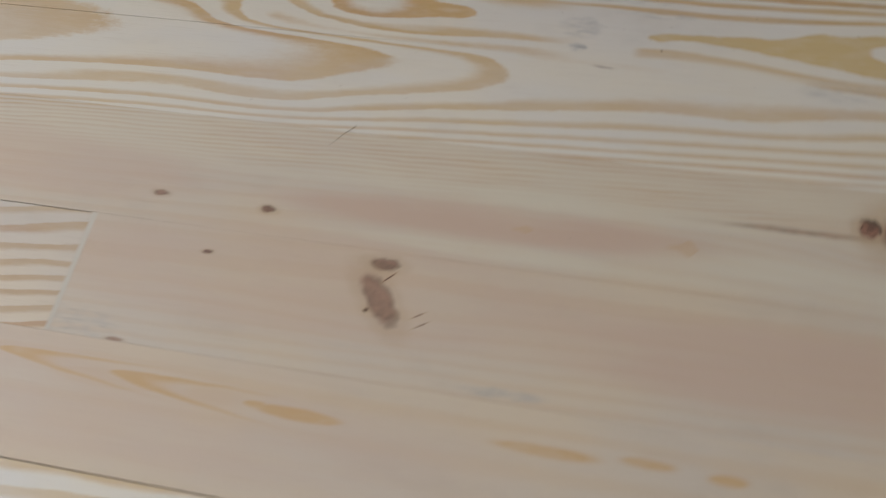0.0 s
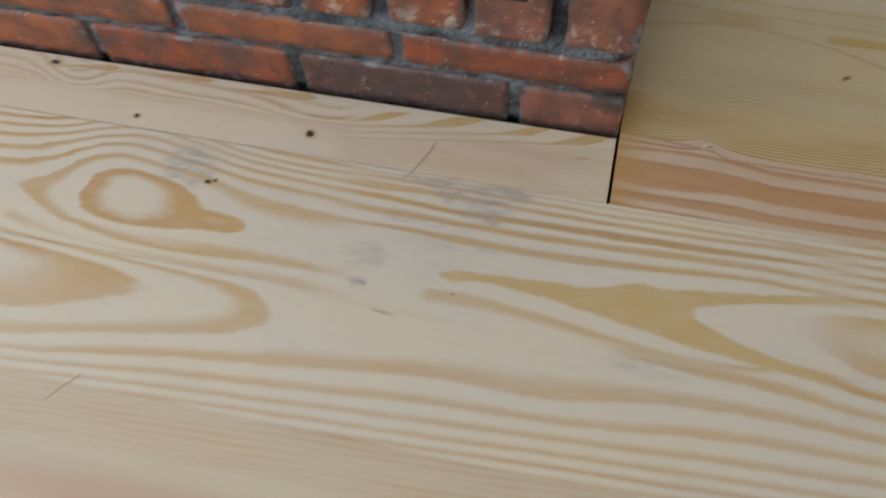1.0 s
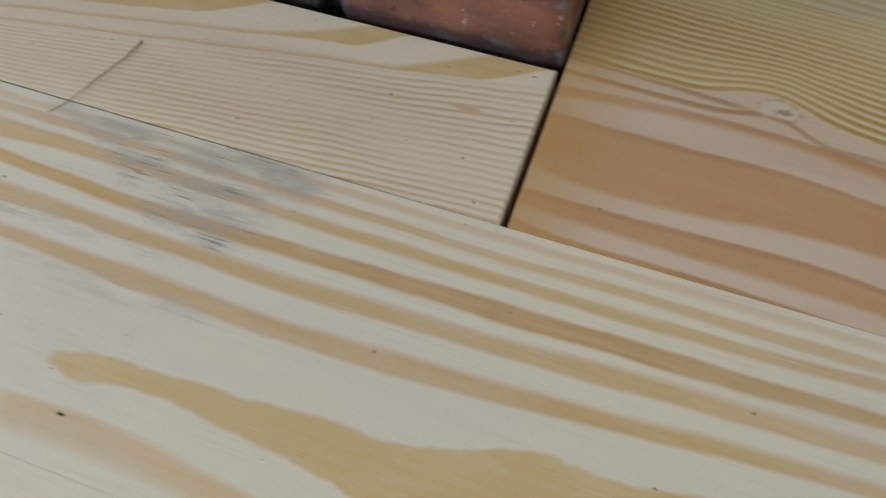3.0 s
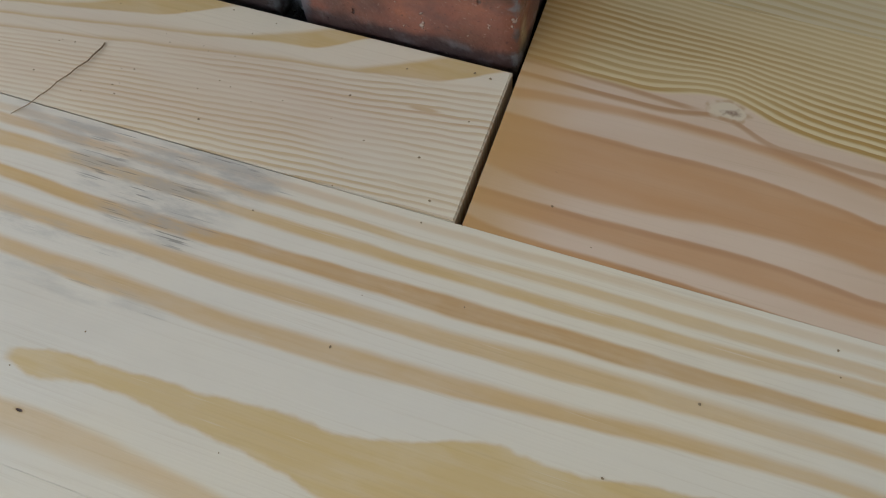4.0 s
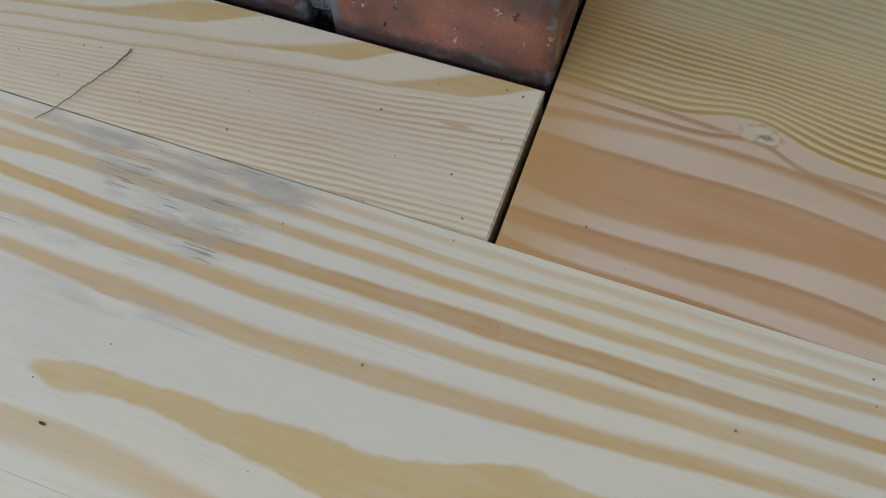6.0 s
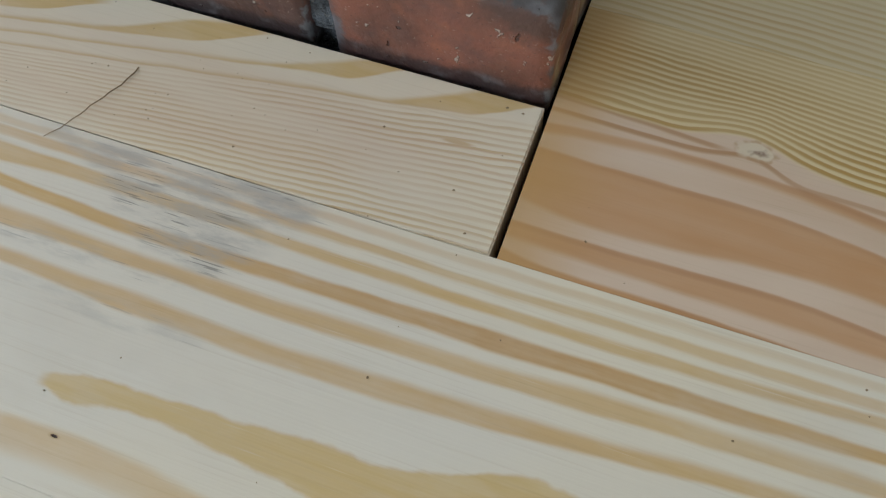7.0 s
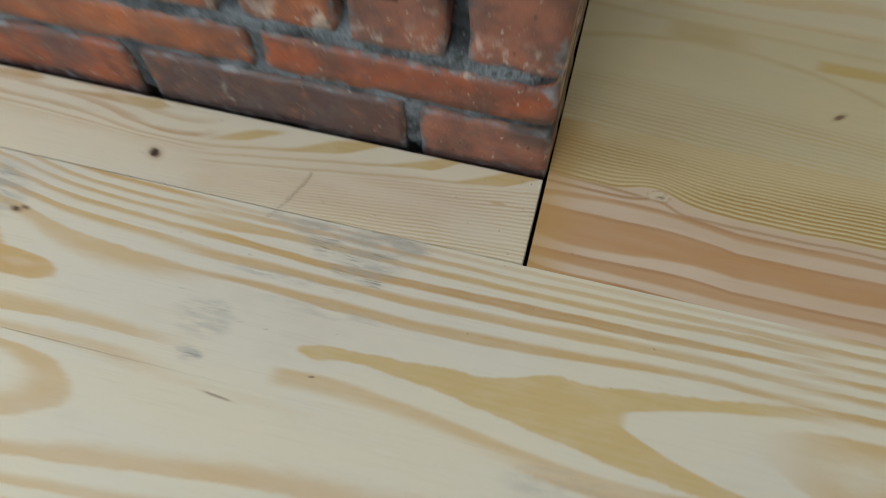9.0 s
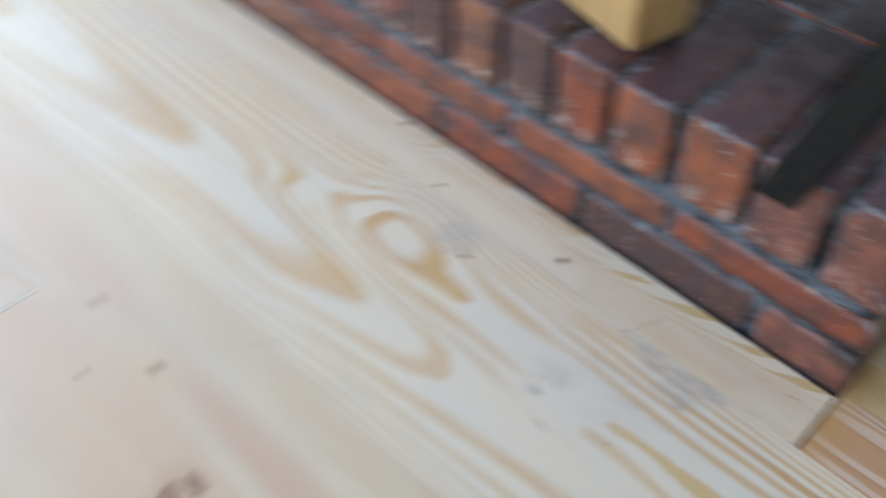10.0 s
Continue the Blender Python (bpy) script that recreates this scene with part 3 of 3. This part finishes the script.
def mortar_material():
    m = Mat("grey_lime_mortar")
    a, g = m.noise(25, 25, 1.0, 4, sz=25), m.noise(300, 300, 2.0, 3, sz=300)
    col = m.mix(a.ramp(0.3, 0.7), (0.045, 0.052, 0.062), (0.215, 0.245, 0.285))
    col = m.mix(g.ramp(0.62, 0.72) * 0.6, col, (0.36, 0.36, 0.35))
    col = m.mix(m.noise(14, 14, 6.0, 3, sz=14).ramp(0.55, 0.75) * 0.6, col, (0.05, 0.045, 0.035))
    rubble = m.noise(140, 140, 8.0, 4, sz=140, rough=0.7)
    col = m.mix(rubble.ramp(0.52, 0.66) * 0.75, col, m.mix(m.noise(30, 30, 9.0, 2, sz=30).ramp(0.45, 0.6), (0.040, 0.040, 0.040), (0.045, 0.058, 0.036)))
    col = m.mix(rubble.ramp(0.40, 0.33) * 0.5, col, (0.30, 0.31, 0.32))
    return m.done(col, 0.9, a * 0.6 + g * 0.6 + rubble * 1.2 + m.noise(90, 90, 4.0, 3, sz=90), 0.005, 0.25)


MORTAR = mortar_material()


def plaster(name, tone):
    m = Mat(name)
    n = m.noise(3, 3, 1.0, 4, sz=3)
    return m.done(m.mix(n.ramp(0.3, 0.7), tone, tuple(c * 0.9 for c in tone)), 0.85, m.noise(60, 60, 2.0, 3, sz=60), 0.001, 0.3)


PLASTER, CEILING = plaster("room_plaster", (0.62, 0.60, 0.56)), plaster("ceiling_paint", (0.83, 0.82, 0.80))
SUBFLOOR = plaster("dark_subfloor", (0.018, 0.014, 0.011))
FILLER = plaster("wood_filler", (0.62, 0.56, 0.47))
FRAME = plaster("window_paint", (0.78, 0.78, 0.76))


def iron_material():
    m = Mat("blackened_iron")
    n = m.noise(40, 40, 3.0, 4, sz=40)
    m.b.inputs["Metallic"].default_value = 0.6
    return m.done(m.mix(n.ramp(0.4, 0.7), (0.012, 0.013, 0.012), (0.035, 0.03, 0.025)), n.ramp(0.3, 0.7, 0.45, 0.7), n, 0.0006, 0.4)


IRON = iron_material()


def timber_material():
    m = Mat("planed_yellow_timber")
    w = m.noise(26, 26, 2.0, 3, sz=1.5)
    ring = late(w * 9.0)
    col = m.mix(ring * 0.7, (0.56, 0.38, 0.16), (0.42, 0.22, 0.07))
    return m.done(col, 0.5, ring * 0.3 + m.noise(300, 300, 5.0, 2, sz=8) * 0.2, 0.0006, 0.4)


TIMBER = timber_material()


def dark_wood():
    m = Mat("dry_fibre")
    return m.done(m.mix(m.noise(200, 200, 1.0, 2), (0.34, 0.25, 0.15), (0.20, 0.14, 0.085)), 0.8)


FIBRE = dark_wood()


# ---- mesh helpers ----
def part(name, bm, material, parent=None, label="", smooth=False):
    me = bpy.data.meshes.new(name)
    bm.to_mesh(me)
    bm.free()
    for mat in material if isinstance(material, tuple) else (material,):
        me.materials.append(mat)
    if smooth:
        for p in me.polygons:
            p.use_smooth = True
    ob = new(name, me)
    if parent is not None:
        ob.parent = parent
    return tagged(ob, label)


def box(a, b):
    bm = bmesh.new()
    bmesh.ops.create_cube(bm, size=1)
    for v in bm.verts:
        v.co = Vector([a[i] + (v.co[i] + 0.5) * (b[i] - a[i]) for i in range(3)])
    return bm


def bevelled(bm, size, steps=1):
    bmesh.ops.bevel(bm, geom=bm.edges[:], offset=size, segments=steps, affect="EDGES")
    return bm


def slab(corners, z0, z1, bevel):
    """A board from the corners of its plan, counter-clockwise."""
    bm = bmesh.new()
    low = [bm.verts.new((x, y, z0)) for x, y in corners]
    top = [bm.verts.new((x, y, z1)) for x, y in corners]
    bm.faces.new(top)
    bm.faces.new(low[::-1])
    for i in range(len(low)):
        j = (i + 1) % len(low)
        bm.faces.new((low[i], low[j], top[j], top[i]))
    edges = [e for e in bm.edges if all(v.co.z == z1 for v in e.verts)]
    bmesh.ops.bevel(bm, geom=edges, offset=bevel, segments=2, affect="EDGES")
    return bm


def rounded_block(a, b, radius, rough, seed, cell=0.017):
    """A block with worn, uneven edges: a gridded box drawn in to a rounded one."""
    size = Vector(b) - Vector(a)
    mid = (Vector(a) + Vector(b)) / 2
    n = [max(3, min(14, round(s / cell))) for s in size]
    bm = bmesh.new()
    edge = bm.verts.layers.float.new("edge")
    seen = {}

    def vert(i, j, k):
        key = (i, j, k)
        if key not in seen:
            # grid lines crowd towards the edges
            f = [math.sin((t / m - 0.5) * math.pi * 0.86) / math.sin(0.43 * math.pi) / 2 for t, m in zip(key, n)]
            p = Vector([f[q] * size[q] for q in range(3)])
            r = min(radius, min(size) * 0.45)
            inner = Vector([max(-size[q] / 2 + r, min(size[q] / 2 - r, p[q])) for q in range(3)])
            d = p - inner
            if d.length > 1e-9:
                p = inner + d.normalized() * min(d.length, r)
            w = mid + p
            p += noise.noise_vector(w * 38 + Vector((seed, seed * 2.3, 0))) * rough + noise.noise_vector(w * 120 + Vector((0, seed, seed))) * rough * 0.4
            seen[key] = bm.verts.new(mid + p)
            close = sorted(0.5 - abs(f[q]) for q in range(3))
            seen[key][edge] = 1.0 - min(1.0, min(size[q] * (0.5 - abs(f[q])) for q in range(3) if 0.5 - abs(f[q]) > 1e-6) / 0.020) if close[1] > 1e-6 else 1.0
        return seen[key]

    for axis in range(3):
        u, v = [q for q in range(3) if q != axis]
        for side in (0, n[axis]):
            for i in range(n[u]):
                for j in range(n[v]):
                    quad = []
                    for di, dj in ((0, 0), (1, 0), (1, 1), (0, 1)):
                        key = [0, 0, 0]
                        key[axis], key[u], key[v] = side, i + di, j + dj
                        quad.append(vert(*key))
                    bm.faces.new(quad)
    bmesh.ops.recalc_face_normals(bm, faces=bm.faces[:])
    return bm


# ---- floor ----
floor = part("floor", box((X0, Y0, -0.12), (X1, Y1, -0.030)), SUBFLOOR, None, "sanded pale pine board floor over a dark subfloor")
tagged(floor, category="floor", kind="structure")


def plank(corners, material, label="", z1=0.0, bevel=0.0003):
    return part("plank", slab(corners, -0.026, z1, bevel), material, floor, label)


Y_J, Y_W, X_E = -0.0930, -0.0045, -0.0015
# narrow ripped board along the hearth, its sawn end open to a dark gap
plank(((X0, Y_J + 0.0014), (-0.95, Y_J + 0.0013), (-0.30, Y_J + 0.0008), (X_E - 0.0004, Y_J + 0.0005), (X_E, Y_W), (X0, Y_W - 0.001)), PINE_STRIP, "narrow ripped pine board with fine rings", 0.0, 0.0009)
# boards before the hearth: the seam opens towards the west
plank(((X0, -0.2570), (X1, -0.2570), (X1, Y_J), (X0, Y_J)), PINE_FACE, "wide pine board with amber tongues and a grey stain", 0.0, 0.00015)
plank(((X0, -0.4100), (X1, -0.4100), (X1, -0.25705), (-0.19, -0.25705), (-0.55, -0.25775), (-1.2, -0.2583), (X0, -0.2583)), PINE_FACE, "wide pine board with close rings", 0.0, 0.0002)
plank(((X0, -0.5700), (X1, -0.5700), (X1, -0.4101), (X0, -0.4101)), PINE_ROSE, "rosy pine board with dark knots")
plank(((-0.8215, -0.7300), (X1, -0.7300), (X1, -0.5701), (-0.8215, -0.5701)), PINE_ROSE, "rosy pine board with a brown knot")
plank(((X0, -0.7300), (-0.8225, -0.7300), (-0.8225, -0.5712), (X0, -0.5716)), PINE_END, "short pine board with bold rings")
plank(((X0, -0.8785), (X1, -0.8800), (X1, -0.7301), (X0, -0.7301)), PINE_LOW, "pine board with amber resin pockets")
for k in range(15):
    a = -0.8805 - 0.158 * k
    if a - 0.158 > Y0 - 0.12:
        plank(((X0, max(Y0, a - 0.1576)), (X1, max(Y0, a - 0.1576)), (X1, a), (X0, a)), PINE_FRONT)
part("filler", slab(((-0.8222, -0.7295), (-0.8165, -0.7295), (-0.8150, -0.5705), (-0.8222, -0.5705)), -0.01, 0.0003, 0.0001), FILLER, floor, "pale wood filler in the butt joint")
# boards running past the hearth's side
X_G = 0.0020
plank(((X_G, Y_J + 0.00006), (X1, Y_J + 0.00006), (X1, 0.0669), (X_G, 0.0669)), PINE_SIDE, "warm rust-banded pine board with a small knot", bevel=0.00012)
plank(((X_G, 0.06696), (X1, 0.06696), (X1, 0.2260), (X_G, 0.2260)), PINE_PALE, "pale yellow pine board", bevel=0.00012)
plank(((X_G, 0.2264), (X1, 0.2264), (X1, 0.3850), (X_G, 0.3850)), PINE_BACK, "pale pine board")
for k in range(6):
    a = 0.3854 + 0.1588 * k
    plank(((X_G, a), (X1, a), (X1, min(Y1, a + 0.1584)), (X_G, min(Y1, a + 0.1584))), PINE_BACK)

# boards west of the hearth and behind it
for k in range(9):
    a = -0.0040 + 0.1588 * k
    if a < Y1 - 0.02:
        east = -1.627 if a < 0.64 else X_G - 0.0006
        plank(((X0, a), (east, a), (east, min(Y1, a + 0.1584)), (X0, min(Y1, a + 0.1584))), PINE_BACK)


# ---- brick hearth ----
hearth = tagged(new("brick_hearth"), "low old red brick hearth with grey mortar and sooty top", "hearth")
XH, DEPTH, TOP = -0.0002, 0.64, 0.263   # east face, depth, top
LEFT = -1.62
bricks = 0


def brick(a, b, colour, sooty=False, worn=0.0042):
    global bricks
    bricks += 1
    bm = rounded_block(a, b, worn, 0.0024, bricks * 3.7)
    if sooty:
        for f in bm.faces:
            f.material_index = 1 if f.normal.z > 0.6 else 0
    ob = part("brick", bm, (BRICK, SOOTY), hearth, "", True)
    ob.color = (*colour, 1)


DUSK = (0.082, 0.046, 0.046)
ORANGE, RED, PURPLE, TAN, ROSE = (0.345, 0.102, 0.040), (0.300, 0.072, 0.030), (0.105, 0.050, 0.044), (0.30, 0.118, 0.052), (0.280, 0.104, 0.070)
tones = (ORANGE, RED, TAN, ROSE, PURPLE)
# first course: a header at the corner, then stretchers
brick((-0.1195, 0.0, -0.0140), (XH, 0.250, 0.067), ROSE)
x = -0.131
for k in range(6):
    brick((x - 0.250, 0.0, -0.0140), (x, 0.120, 0.067 + random.uniform(-0.002, 0.002)), (DUSK, RED, ORANGE, TAN, RED, ROSE)[k])
    x -= 0.262 + random.uniform(-0.002, 0.002)
# second course: stretchers from the corner
x = XH
for k in range(6):
    long = 0.253 if k == 0 else 0.250
    brick((x - long, 0.0005, 0.0770), (x, 0.120, 0.1295), (RED, ORANGE, ORANGE, RED, TAN, PURPLE)[k])
    x -= long + 0.012 + random.uniform(-0.002, 0.002)
# top course: bricks on edge, their long sides into the hearth
x = XH
sizes = ((0.076, 0.016), (0.079, 0.011), (0.083, 0.018), (0.076, 0.013), (0.074, 0.014), (0.072, 0.014))
for k in range(18):
    w, gap = sizes[k % 6]
    y0 = random.uniform(-0.002, 0.003)
    tone = (ROSE, ROSE, ORANGE, ORANGE, RED, PURPLE, TAN, PURPLE)[k % 8]
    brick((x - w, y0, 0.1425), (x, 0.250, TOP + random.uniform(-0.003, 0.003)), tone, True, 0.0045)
    x -= w + gap
# east side: the bricks behind the corner
brick((-0.1195, 0.262, -0.0030), (XH, 0.512, 0.067), RED)
brick((-0.1195, 0.132, 0.0770), (XH, 0.382, 0.1295), ORANGE)
brick((-0.1195, 0.394, 0.0770), (XH, DEPTH, 0.1295), RED)
# the hearth's bed behind the top course
y = 0.264
for row in range(3):
    x = XH - (0.13 if row % 2 else 0)
    if row % 2:
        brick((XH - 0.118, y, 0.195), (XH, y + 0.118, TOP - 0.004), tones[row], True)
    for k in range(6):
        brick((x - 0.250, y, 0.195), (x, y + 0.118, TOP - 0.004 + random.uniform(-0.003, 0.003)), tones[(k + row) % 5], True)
        x -= 0.263
    y += 0.130


def mortar_bed():
    """The mortar that fills the joints, a little behind the brick faces and uneven."""
    bm = bmesh.new()
    xl, xr = LEFT, XH - 0.005

    def sheet(origin, u, v, nu, nv, out):
        grid = [[None] * (nv + 1) for _ in range(nu + 1)]
        for i in range(nu + 1):
            for j in range(nv + 1):
                p = Vector(origin) + Vector(u) * i / nu + Vector(v) * j / nv
                d = noise.noise(p * 45) * 0.0035 + noise.noise(p * 140) * 0.0016
                d -= 0.006 * max(0.0, min(1.0, (0.004 - p.z) / 0.006)) * (1.0 - abs(out[2]))
                if out[1]:
                    d += -0.016 * max(0.0, min(1.0, (p.z - 0.146) / 0.012)) + 0.0045 * math.exp(-((p.z - 0.134) / 0.008) ** 2) + 0.0035 * math.exp(-((p.z - 0.073) / 0.007) ** 2)
                if not out[2]:
                    # draw back from the hearth's corner
                    d -= 0.008 * max(0.0, 1.0 - ((xr - p.x) if out[1] else (p.y - 0.006)) / 0.016)
                grid[i][j] = bm.verts.new(p + Vector(out) * d)
        for i in range(nu):
            for j in range(nv):
                bm.faces.new((grid[i][j], grid[i + 1][j], grid[i + 1][j + 1], grid[i][j + 1]))

    sheet((xl, 0.0060, -0.06), (xr - xl, 0, 0), (0, 0, 0.312), 300, 50, (0, -1, 0))
    sheet((xr, 0.0060, -0.06), (0, DEPTH - 0.006, 0), (0, 0, 0.312), 90, 40, (1, 0, 0))
    sheet((xl, 0.0060, 0.252), (xr - xl, 0, 0), (0, DEPTH - 0.006, 0), 220, 90, (0, 0, 1))
    return part("mortar", bm, MORTAR, hearth, "rough grey mortar in recessed joints", True)


mortar_bed()

# ---- things on the hearth ----
bar_mesh = slab(((-0.151, -0.054), (-0.110, -0.054), (-0.118, 0.33), (-0.190, 0.33)), TOP + 0.004, TOP + 0.012, 0.001)
tagged(part("iron_bar", bar_mesh, IRON), "flat blackened iron bar lying over the hearth's edge", "iron bar")

post = box((-0.085, -0.045, 0), (0.085, 0.045, 0.42))
bevelled(post, 0.003, 2)
timber = tagged(part("timber_block", post, TIMBER), "planed yellow timber block standing on the sooty hearth", "timber block")
timber.matrix_world = pose(-0.447, 0.105, TOP + 0.003, 0, 0, -14)

# ---- small litter on the boards ----
def thin_strand(start, end, bend, thick, label):
    curve = bpy.data.curves.new("floor_strand", "CURVE")
    curve.dimensions, curve.bevel_depth, curve.bevel_resolution = "3D", thick, 2
    line = curve.splines.new("POLY")
    line.points.add(16)
    for i, p in enumerate(line.points):
        f = i / 16
        p.co = (start[0] + (end[0] - start[0]) * f + bend * f * (1 - f) + 0.0006 * math.sin(9 * f) + 0.0004 * math.sin(31 * f), start[1] + (end[1] - start[1]) * f,
                0.0005 + 0.0012 * math.sin(f * math.pi), 1)
        p.radius = 1.0 - 0.45 * f
    curve.materials.append(FIBRE)
    return tagged(new("floor_strand", curve), label, "wood fibre", group="loose fibres on the floor")


thin_strand((-0.2105, -0.0485), (-0.2355, -0.1025), 0.016, 0.00038, "thin curled brown wood fibre lying on the boards")
# a scratch in the boards, modelled as a second, thinner strand
thin_strand((-0.5205, -0.4000), (-0.5475, -0.4330), 0.003, 0.00032, "fine straight strand standing in for a scratch on pale boards")


def sawdust():
    bm = bmesh.new()
    rng = random.Random(5)
    for k in range(110):
        r = rng.choice((0.00025, 0.0003, 0.0004, 0.0006))
        at = (rng.uniform(-0.45, 0.0), rng.uniform(-0.095, -0.008)) if k % 2 else (rng.uniform(-0.55, 0.20), rng.uniform(-0.24, -0.008)) if k % 3 else (rng.uniform(-0.8, 0.3), rng.uniform(-0.6, -0.01))
        made = bmesh.ops.create_icosphere(bm, subdivisions=1, radius=r)
        spin = Matrix.Rotation(rng.uniform(0, 6), 3, "Z")
        for v in made["verts"]:
            v.co = spin @ Vector((v.co.x * rng.uniform(0.9, 1.6), v.co.y, v.co.z * 0.6)) + Vector((*at, r * 0.5))
    return tagged(part("sawdust", bm, FIBRE), "scattered dark crumbs of sawdust on the boards", "sawdust", kind="stuff")


sawdust()


# ---- the room around ----
def wall(name, pieces, label):
    bm = bmesh.new()
    for a, b in pieces:
        other = box(a, b)
        me = bpy.data.meshes.new("piece")
        other.to_mesh(me)
        other.free()
        bm.from_mesh(me)
        bpy.data.meshes.remove(me)
    return tagged(part(name, bm, PLASTER), label, "wall", kind="structure")


T = 0.2
wall("wall_north", [((X0 - T, Y1, -0.12), (X1 + T, Y1 + T, H))], "plain pale plastered wall")
wall("wall_east", [((X1, Y0, -0.12), (X1 + T, Y1, H))], "plain pale plastered wall")
a, b, c, d = WIN_L
wall("wall_west", [((X0 - T, Y0, -0.12), (X0, a, H)), ((X0 - T, b, -0.12), (X0, Y1, H)), ((X0 - T, a, -0.12), (X0, b, c)), ((X0 - T, a, d), (X0, b, H))],
     "pale plastered wall with a window opening")
e, f, g, h = WIN_S
wall("wall_south", [((X0 - T, Y0 - T, -0.12), (e, Y0, H)), ((f, Y0 - T, -0.12), (X1 + T, Y0, H)), ((e, Y0 - T, -0.12), (f, Y0, g)), ((e, Y0 - T, h), (f, Y0, H))],
     "pale plastered wall with a window opening")
tagged(part("ceiling", box((X0 - T, Y0 - T, H), (X1 + T, Y1 + T, H + 0.15)), CEILING), "white painted ceiling", "ceiling", kind="structure")


def window(name, length, low, high, m):
    win = tagged(new(name), "white painted window frame with daylight behind", "window", kind="structure")
    win.matrix_world = m
    for u0, u1, z0, z1 in ((0, length, low, low + 0.06), (0, length, high - 0.06, high), (0, 0.06, low + 0.06, high - 0.06),
                           (length - 0.06, length, low + 0.06, high - 0.06), (length / 2 - 0.04, length / 2 + 0.04, low + 0.06, high - 0.06)):
        part("window_frame", bevelled(box((u0, -0.03, z0), (u1, 0.03, z1)), 0.004), FRAME, win)


window("window_1", b - a, c, d, pose(X0 - 0.12, a, 0, 0, 0, 90))
window("window_2", f - e, g, h, pose(e, Y0 - 0.12, 0))
ground = tagged(part("ground", box((-400, -400, -0.6), (400, 400, -0.5)), PLASTER), "pale bare ground outside the house", "ground", kind="structure")
